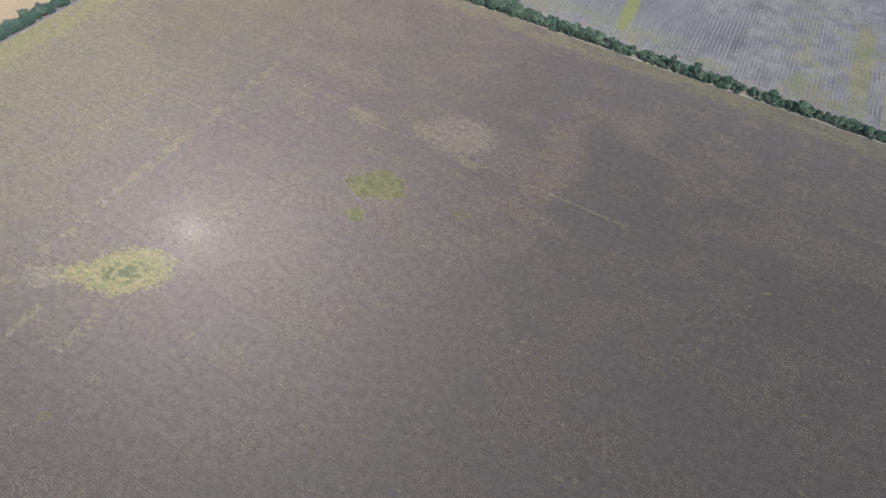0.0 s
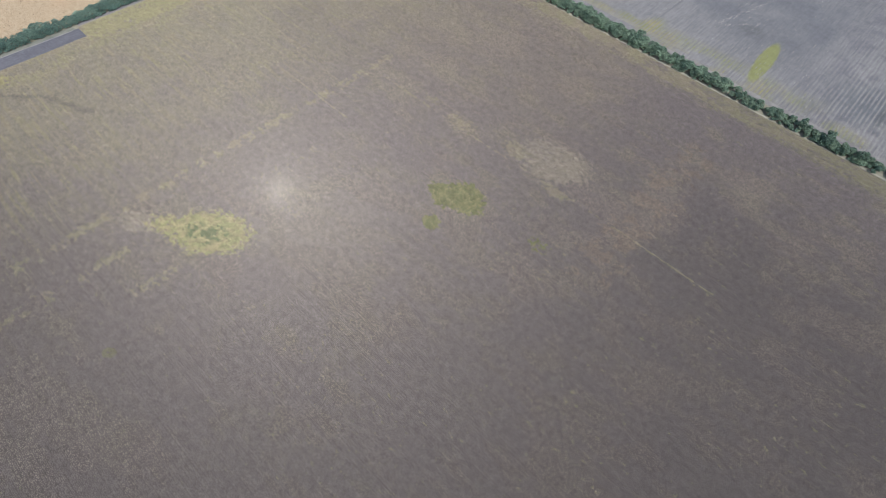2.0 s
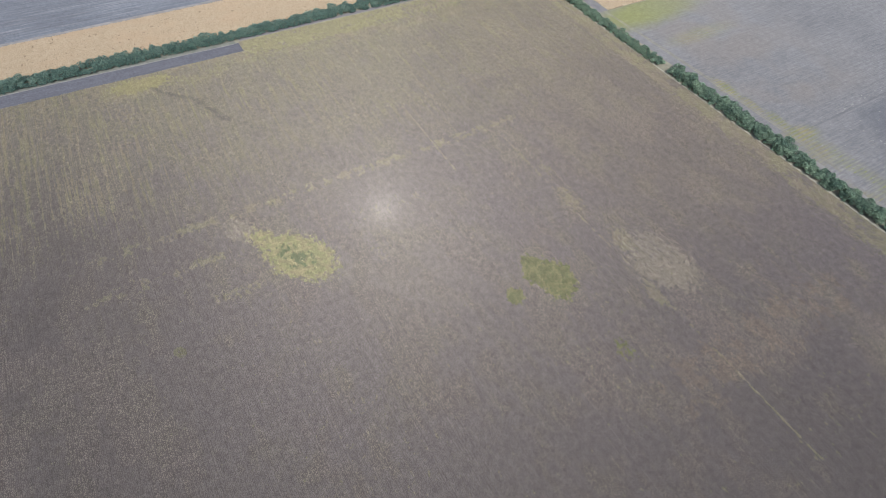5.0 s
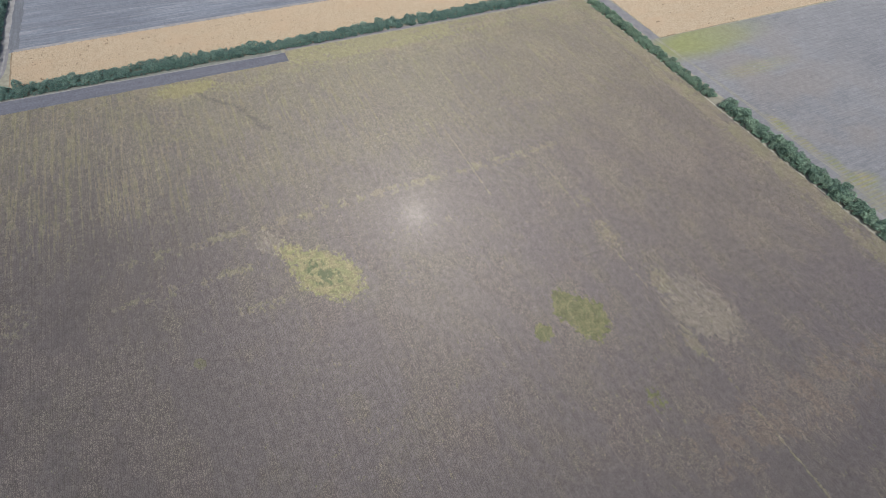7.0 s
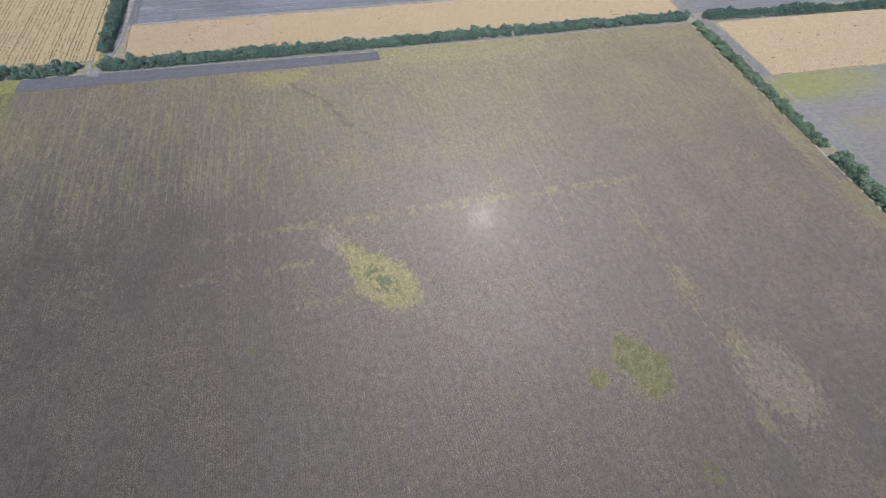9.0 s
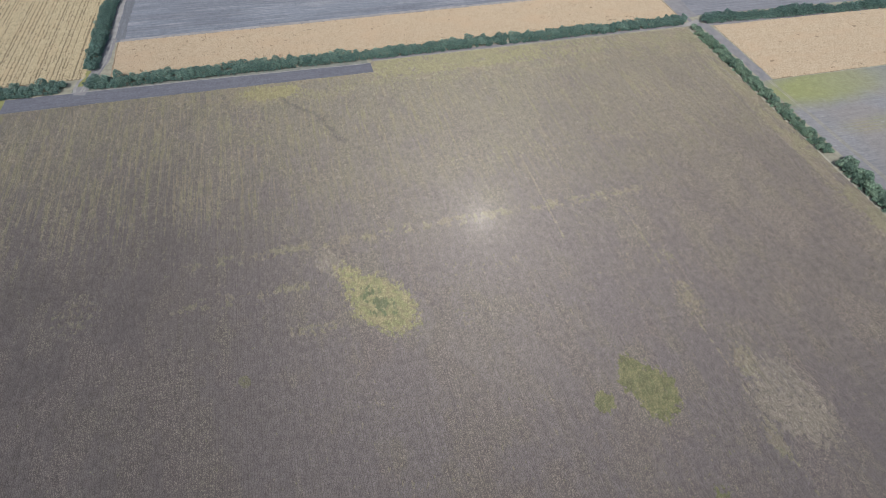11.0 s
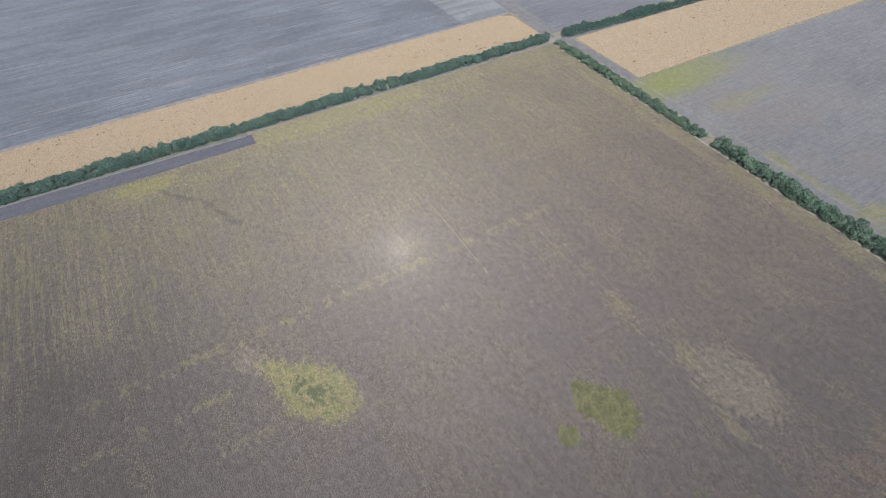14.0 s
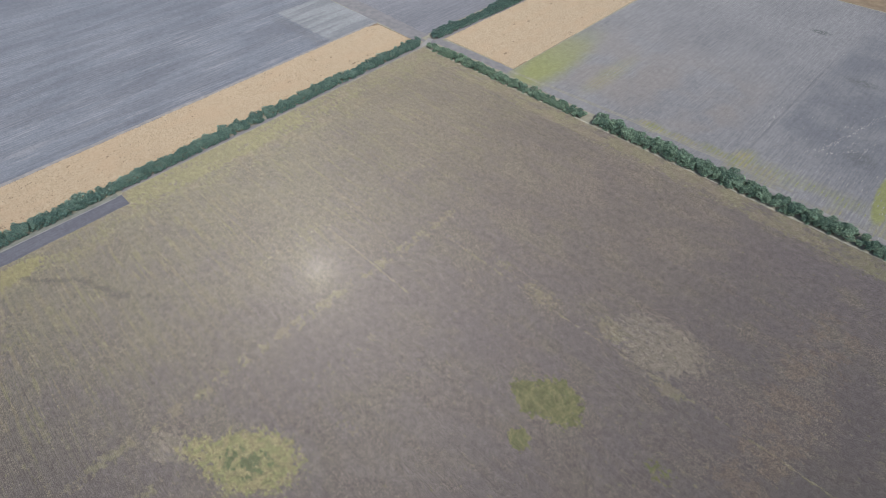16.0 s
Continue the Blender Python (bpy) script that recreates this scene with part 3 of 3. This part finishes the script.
lane("junction_earth", [(-464, -134), (-478, -131), (-494, -126), (-512, -121.5), (-545, -119)], 9.0, M_TRACK_DARK, "grey trampled earth where tracks meet", z=0.054)
lane("junction_weeds", [(-476, -134.6), (-486, -133.4), (-497, -131)], 4.0, M_WEED, "low green weeds between the ruts", z=0.056)
lane("track_north", [(-543, -119.5), (-650, -115.5), (-780, -110), (-1000, -100)], 6.0, M_TRACK, "pale grey earth track beside a tree belt", z=0.045)
lane("headland_north", [(-542, -112.5), (-650, -108.5), (-780, -103), (-1000, -93.5)], 8.0, M_BARE_NORTH, "dark grey harrowed strip along a field", z=0.038)
lane("track_maize_end", [(-486, 416.5), (-540, 418), (-700, 421), (-1400, 431)], 8.0, M_TRACK_DARK, "dark earth strip at the end of a maize field", z=0.048)
lane("far_belt_foot", [(-472, 431), (-466, 520), (-459, 700), (-455, 800)], 12.0, M_TRACK_DARK, "dark earth at the foot of a tree belt", z=0.04)


# ---- the crop in its rows ----
def rows_of(x0, x1, y0, y1, pitch, gap, seed, along="x"):
    rng = np.random.default_rng(seed)
    if along == "x":
        a, b = np.meshgrid(np.arange(x0, x1, gap), np.arange(y0, y1, pitch))
        a, b = a.ravel() + rng.uniform(-0.4, 0.4, a.size) * gap, (b + rng.normal(0, 0.08, (len(b), 1)) + np.repeat(rng.uniform(-0.07, 0.07, len(b) // 12 + 1), 12)[:len(b), None]).ravel() + rng.normal(0, 0.13, b.size)
        return a, b
    b, a = np.meshgrid(np.arange(y0, y1, gap), np.arange(x0, x1, pitch))
    return a.ravel() + rng.normal(0, 0.04, a.size), b.ravel() + rng.uniform(-0.4, 0.4, b.size) * gap


def looseness(x, y):
    """Where the crop stands loose (1) and where its canopy is closed (0): blotches, clumps and streaks along the rows."""
    comb = np.clip((-190 - x) / 120, 0, 1) * np.clip((150 - y) / 120, 0, 1)
    value = (0.36 - 0.10 * comb) * smooth_field(x, y, 17, 10, 61) + 0.24 * smooth_field(x, y, 6, 3.6, 62) + (0.14 + 0.16 * comb) * smooth_field(x, y, 42, 1.5, 63) + (0.26 - 0.06 * comb) * smooth_field(x, y, 60, 46, 64)
    value = value + 0.06 * np.clip((-260 - x) / 30, 0, 1) - 0.13 * np.clip(1.4 - np.hypot((x + 243) / 30, (y - 140) / 75), 0, 1)
    value = value - 0.06 * np.clip((x + 160) / 120, 0, 1)
    for cx, cy, a, b in ((-226, 55, 32, 20), (-140, 183, 24, 17), (-114, 253, 26, 18), (-183, 235, 20, 8), (-46, 265, 16, 80)):
        value = value + 0.2 * np.clip(1.5 - 1.2 * np.hypot((x - cx) / a, (y - cy) / b), 0, 1)
    f = np.clip((value - 0.45) / 0.19, 0, 1)
    return f * f * (3 - 2 * f)


def main_crop():
    parts = [rows_of(-449.8, -330, -285, 408, 0.70, 1.15, 11), rows_of(-330, -200, -230, 408, 0.70, 0.86, 12), rows_of(-200, 185, -200, 408, 0.70, 0.80, 13), rows_of(-466, -449.8, 95, 408, 0.70, 1.15, 14)]
    x, y = np.concatenate([p[0] for p in parts]), np.concatenate([p[1] for p in parts])
    # the strip that the plants cover: from the field road to the land below the flight
    keep = (y > -285 + (x + 450) * 0.42) & (y > -150 + (x + 140) * 0.80)
    x, y = x[keep], y[keep]
    rng = np.random.default_rng(24)
    loose = looseness(x, y)
    # short gaps in single rows, and thin places
    row = np.round(y / 0.70)
    holes = smooth_field(x, row * 3.7, 4.5, 1, 21)
    keep = (holes < 0.985 - 0.06 * loose) & (rng.random(len(x)) > 0.01 + 0.10 * loose)
    # wheel tracks of the sprayer
    for c, x0, x1, share in ((245.6, -140, -92, 0.3), (247.4, -140, -92, 0.3), (181.6, -170, -60, 0.55), (183.4, -170, -60, 0.62), (120.1, -130, 20, 0.7), (61.2, -150, -40, 0.7), (-1.4, -330, -150, 0.7), (-33.0, -320, -170, 0.66)):
        keep &= ~((np.abs(y - c) < 0.4) & (x > x0) & (x < x1) & (smooth_field(x, y, 5, 9, 26) > share))
    x, y, loose = x[keep], y[keep], loose[keep]
    y = y + 0.3 * (smooth_field(x, y, 80, 20, 27) - 0.5)
    n = len(x)
    heap = smooth_field(x, y, 1.9, 1.3, 65)
    tall = np.where(rng.random(n) < loose, 0.36 + 0.16 * rng.random(n) + 0.30 * heap, 0.60 + 0.06 * rng.random(n))
    foot = 0.40 - 0.26 * loose
    long_half = (0.62 - 0.14 * loose) * rng.uniform(0.8, 1.25, n) * np.where(x < -330, 1.35, 1.0)
    wide_half = (0.38 - 0.05 * loose) * rng.uniform(0.8, 1.2, n)
    # each plant: a three-sided tuft with a leaning tip
    v = np.empty((n, 4, 3), np.float32)
    turn = rng.uniform(0, 2 * math.pi, n)
    for k in range(3):
        v[:, k, 0] = x + np.cos(turn + k * 2.0944) * long_half
        v[:, k, 1] = y + np.sin(turn + k * 2.0944) * wide_half
        v[:, k, 2] = foot
    v[:, 3, 0], v[:, 3, 1] = x + rng.uniform(-0.4, 0.4, n) * long_half, y + rng.uniform(-0.3, 0.3, n) * wide_half
    v[:, 3, 2] = np.maximum(tall, foot + 0.10)
    f = ((np.arange(n) * 4)[:, None, None] + np.array([[0, 1, 3], [1, 2, 3], [2, 0, 3]])[None]).reshape(-1).astype(np.int32)
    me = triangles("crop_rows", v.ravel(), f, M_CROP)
    me.attributes.new("loose", "FLOAT", "POINT").data.foreach_set("value", np.repeat(loose, 4).astype(np.float32))
    tagged(new("crop_rows", me), "ripe brown-grey row crop with yellow and green patches", "crop", kind="stuff")


def straw_field(name, x, y, tall, wide, material, label, seed):
    rng = np.random.default_rng(seed)
    n = len(x)
    plant_stuff(name, x, y, tall * rng.uniform(0.55, 1.2, n), wide * rng.uniform(0.7, 1.3, n), wide * rng.uniform(0.7, 1.3, n), material, label, "crop", seed)


main_crop()
ax, ay = rows_of(-547, -482.5, -112, 411, 0.8, 1.0, 31, "y")
inside = (ax > -537.5 - 9 * (ay + 114) / 526 + np.clip(ay - 398, 0, 20) * 0.6) & (np.random.default_rng(3).random(len(ax)) > 0.03) & (smooth_field(ax, ay, 2.2, 7.0, 51) * 0.75 + smooth_field(ax, ay, 1.0, 2.0, 53) * 0.25 < 0.82)
straw_field("dry_maize_strip", ax[inside], ay[inside], 1.0, 0.56, M_MAIZE, "dry tan maize standing in a long strip", 32)
ax, ay = rows_of(-464, -366, 438, 800, 1.0, 1.2, 33, "y")
inside = (smooth_field(ax, ay, 2.4, 8.0, 52) * 0.75 + smooth_field(ax, ay, 1.2, 2.0, 54) * 0.25 < 0.82) & (ax > -464 + 14 * (ay - 437) / 1163) & (ax < -371.5 + 6 * (ay - 437) / 1163)
straw_field("dry_maize_field", ax[inside], ay[inside], 1.0, 0.68, M_MAIZE, "dry tan maize standing in a field", 34)
ax, across = rows_of(-790, -487, -285, -133, 0.8, 1.2, 35, "x")
ay = across - (ax + 486) * 0.042
rng = np.random.default_rng(36)
inside = rng.random(len(ax)) > 0.02
for k in range(46):
    centre = -136.5 - k * 3.1 + rng.uniform(-0.9, 0.9)
    broken = smooth_field(ax, ay * 0 + k * 3.0, 30, 1, 38) > rng.uniform(0.0, 0.3)
    inside &= ~((np.abs(across - centre) < rng.uniform(0.44, 0.6)) & broken)
straw_field("ripe_grain_field", ax[inside], ay[inside], 0.7, 0.6, M_WHEAT, "ripe straw-yellow grain with dark wheel lines", 37)


ax, ay = rows_of(-365.5, 152, 424.5, 660, 3.3, 1.8, 41, "y")
ax = ax + 0.35 * smooth_field(ax, ay, 3, 25, 42)
rng = np.random.default_rng(43)
share = np.where(ax > 30, 0.62, np.where(ax > -154, 0.24, 0.03)) * np.clip(1.35 - (ay - 424) / 260 - np.where(ax < 30, (ay - 424) / 160, 0), 0, 1)
share = share * (0.25 + 0.9 * smooth_field(ax, ay, 34, 28, 44)) * (0.6 + 0.6 * smooth_field(ax, ay, 5, 9, 45))
inside = (rng.random(len(ax)) < share) & (ax > -330)
ax, ay = ax[inside], ay[inside]
plant_stuff("stubble_rows", ax, ay, 0.10 + 0.16 * rng.random(len(ax)), 0.20 + 0.2 * rng.random(len(ax)), 0.8 + 1.4 * rng.random(len(ax)), M_STUBBLE, "pale stubble and weeds in rows on fallow land", "stubble", 46)
ax, ay = [], []
for (x0, y0), (x1, y1), count, wide in (((-157, 470), (-160, 600), 60, 2.0), ((-160, 600), (-152, 695), 30, 2.4), ((-114, 500), (-88, 602), 120, 1.2), ((-109, 501), (-84, 530), 30, 1.2), ((-140, 470), (-60, 620), 60, 26), ((-60, 440), (130, 600), 120, 44)):
    f = rng.random(count)
    ax.append(x0 + (x1 - x0) * f + rng.normal(0, wide, count)), ay.append(np.maximum(y0 + (y1 - y0) * f + rng.normal(0, wide, count), 428))
ax, ay = np.concatenate(ax), np.concatenate(ay)
plant_stuff("straw_heaps", ax, ay, 0.12 + 0.2 * rng.random(len(ax)), 0.12 + 0.12 * rng.random(len(ax)), 0.35 + 0.9 * rng.random(len(ax)), M_STRAW, "small bleached straw heaps lying on fallow land", "straw", 47)


# ---- trees of the shelter belts ----
def trunk_mesh(name, height, lean, seed):
    rng = random.Random(seed)
    bm = bmesh.new()
    def limb(a, b, ra, rb, sides=6):
        d = (b - a).normalized()
        u = d.orthogonal().normalized()
        w = d.cross(u)
        rings = []
        for p, r in ((a, ra), (a.lerp(b, 0.5) + u * ra * 0.4, (ra + rb) / 2), (b, rb)):
            rings.append([bm.verts.new(p + (u * math.cos(k * 2 * math.pi / sides) + w * math.sin(k * 2 * math.pi / sides)) * r) for k in range(sides)])
        for lo, hi in zip(rings, rings[1:]):
            for k in range(sides):
                bm.faces.new((lo[k], lo[(k + 1) % sides], hi[(k + 1) % sides], hi[k]))
        bm.faces.new(rings[-1])
    fork = Vector((lean, lean * 0.5, height * 0.42))
    limb(Vector((0, 0, -0.1)), fork, 0.2, 0.13)
    for k in range(5):
        a = k * 1.256 + rng.uniform(-0.4, 0.4)
        r = rng.uniform(0.9, 2.0)
        limb(fork * rng.uniform(0.7, 1.0), Vector((math.cos(a) * r + lean, math.sin(a) * r, height * rng.uniform(0.62, 0.85))), 0.09, 0.03, 4)
    me = bpy.data.meshes.new(name)
    bm.to_mesh(me)
    bm.free()
    me.materials.append(M_BARK)
    return me


def crown_mesh(name, height, radius, lobes, leaves, size, material, seed, low=0.18):
    """A crown of leaf sprays set over several uneven lobes."""
    rng = random.Random(seed)
    blobs = [(Vector((0, 0, height * 0.62)), radius * 0.72, height * 0.36)]
    for k in range(lobes):
        a = k * 2 * math.pi / lobes + rng.uniform(-0.5, 0.5)
        r = radius * rng.uniform(0.35, 0.72)
        blobs.append((Vector((math.cos(a) * r, math.sin(a) * r, height * rng.uniform(0.36, 0.78))), radius * rng.uniform(0.34, 0.55), height * rng.uniform(0.16, 0.28)))
    verts, faces = [], []
    weights = [b[1] * b[1] for b in blobs]
    while len(faces) < leaves:
        c, rx, rz = rng.choices(blobs, weights)[0]
        d = Vector((rng.gauss(0, 1), rng.gauss(0, 1), rng.gauss(0.25, 1))).normalized()
        p = c + Vector((d.x * rx, d.y * rx, d.z * rz)) * rng.uniform(0.72, 1.06)
        if p.z < height * low or any(((p.x - q.x) / a) ** 2 + ((p.y - q.y) / a) ** 2 + ((p.z - q.z) / b) ** 2 < 0.42 for q, a, b in blobs):
            continue
        face = (d + Vector((rng.gauss(0, 0.45), rng.gauss(0, 0.45), rng.gauss(0.15, 0.4)))).normalized()
        u = face.orthogonal().normalized()
        u.rotate(Matrix.Rotation(rng.uniform(0, 6.28), 3, face))
        w = face.cross(u)
        s, t = size * rng.uniform(0.6, 1.25), size * rng.uniform(0.5, 1.0)
        i = len(verts)
        bend = face * s * 0.25
        verts += [p - u * s - bend, p + w * t * 0.9, p + u * s - bend, p - w * t]
        faces.append((i, i + 3, i + 2, i + 1))
    me = bpy.data.meshes.new(name)
    me.from_pydata(verts, [], faces)
    me.materials.append(material)
    return me


def tree_kind(name, height, radius, lobes, leaves, size, material, seed, label, group, low=0.18):
    root = tagged(new(name), label, "tree", group)
    for part_name, me in (("trunk", trunk_mesh("trunk", height, 0.25, seed)), ("crown", crown_mesh("crown", height, radius, lobes, leaves, size, material, seed + 50, low))):
        ob = new(part_name, me)
        ob.parent = root
    return root


def belt(ax, ay, bx, by, material, name, label, group, seed, lanes=(-2.3, 2.3), spacing=5.2, gaps=(), size=1.0, single=True, even=0.3, foot=0.88):
    """A shelter belt: staggered rows of trees along a line, with a few open places (gaps: from, to in metres along it).
    single: each tree is a thing; else the belt is one far wood. The shrubs at its foot are one undergrowth."""
    rng = random.Random(seed)
    shapes = [(h * size, r * size, lobes, leaves, leaf, low) for h, r, lobes, leaves, leaf, low in (
        (7.2, 3.8, 7, 400, 0.56, 0.08), (6.3, 3.4, 6, 350, 0.54, 0.08), (8.2, 4.0, 8, 430, 0.56, 0.1), (5.4, 3.1, 6, 310, 0.52, 0.06),
        (6.8, 4.2, 9, 430, 0.56, 0.08), (5.9, 2.9, 5, 300, 0.52, 0.06), (2.7, 1.9, 5, 95, 0.55, 0.0), (3.5, 2.2, 6, 115, 0.55, 0.0))]
    if single:
        kinds = [tree_kind(name, *shape[:5], material, seed + k, label, group, shape[5]) for k, shape in enumerate(shapes[:6])]
    meshes = [crown_mesh("crown", *shape[:5], material, seed + k + 50, shape[5]) for k, shape in enumerate(shapes)]
    points = [np.array([v.co[:] for v in me.vertices]) for me in meshes]
    joined = {"wood": [], "undergrowth": []}
    d = Vector((bx - ax, by - ay, 0))
    length = d.length
    d.normalize()
    side = Vector((-d.y, d.x, 0))
    used = set()
    for lane_no, off in enumerate((*lanes, lanes[0] - 1.7, lanes[-1] + 1.7)):
        shrub = lane_no >= len(lanes)
        s = rng.uniform(0, 2) + (spacing / 2 if lane_no % 2 else 0)
        while s < length:
            swell = 0.86 + even * (0.5 + 0.8 * noise.noise((s * 0.035, seed * 3.3, 0.4)))
            if not any(a < s < b for a, b in gaps) and rng.random() < (foot if shrub else 0.96):
                k = rng.choice((6, 7)) if shrub else rng.randrange(6)
                p = Vector((ax, ay, 0.0)) + d * s + side * (off + rng.uniform(-0.7, 0.7))
                sc = rng.uniform(0.76, 1.18) * (1.0 if shrub else swell)
                m = pose(p.x, p.y, 0.0, 0, 0, rng.uniform(0, 360)) @ Matrix.Diagonal((sc * rng.uniform(0.92, 1.08), sc * rng.uniform(0.92, 1.08), sc * rng.uniform(0.88, 1.12), 1))
                if shrub or not single:
                    mm = np.array(m)
                    joined["undergrowth" if shrub else "wood"].append(points[k] @ mm[:3, :3].T + mm[:3, 3])
                elif k in used:
                    copy_thing(kinds[k], m)
                else:
                    kinds[k].matrix_basis = m
                    used.add(k)
            s += (3.0 if shrub else spacing) * rng.uniform(0.75, 1.25)
    for what, some in joined.items():
        if some:
            verts = np.concatenate(some)
            quads = np.arange(len(verts)).reshape(-1, 4)[:, [0, 3, 2, 1]]
            ob = mesh_object("far_belt_wood" if what == "wood" else "belt_undergrowth", verts.tolist(), quads.tolist(), material)
            tagged(ob, label if what == "wood" else "low green shrubs at the foot of a tree belt", "trees" if what == "wood" else "shrubs", kind="stuff")


belt(-474.0, -300, -474.0, -145.5, M_LEAF_A, "far_tree", "dense dark green trees in a belt beside a bare strip", "trees of the field road belt", 100, single=False, size=1.04, even=0.16, lanes=(-3.2, 0.2, 3.0), spacing=6.2)
belt(-474.2, -127, -476.2, 411, M_LEAF_A, "shelterbelt_tree", "dense dark green belt tree beside a dry maize strip", "trees of the maize belt", 200, size=1.22, even=0.12, lanes=(-3.2, 0.2, 3.0), spacing=5.0)
belt(-462, 413, -273, 413.6, M_LEAF_D, "field_tree", "rounded green belt tree between a crop and maize", "trees of the eastern belt", 300, gaps=((5, 9),), size=0.94, foot=0.6, spacing=4.5, even=0.2)
belt(-263, 415.0, -62, 415.2, M_LEAF_D, "field_tree", "rounded green belt tree between a crop and fallow land", "trees of the eastern belt", 600, lanes=(-3.2, 0.5, 4.2), spacing=5.6, size=1.03, foot=0.5, even=0.42)
belt(-60, 414.6, 205, 415.0, M_LEAF_D, "field_tree", "rounded green belt tree between a crop and weedy fallow land", "trees of the eastern belt", 700, lanes=(-2.8, 0.2, 3.2), spacing=5.4, size=0.88, gaps=((24, 27), (114, 117), (169, 172)), foot=0.6, even=0.3)
belt(-497, -129.5, -780, -117.5, M_LEAF_A, "far_tree", "dense dark green trees in a belt beside grain", "trees of the grain belt", 400, single=False, size=1.1, even=0.16)
belt(-473, 428.5, -461, 800, M_LEAF_A, "far_tree", "dense dark green trees in a belt behind maize", "trees of the far belt", 500, single=False, size=1.2)
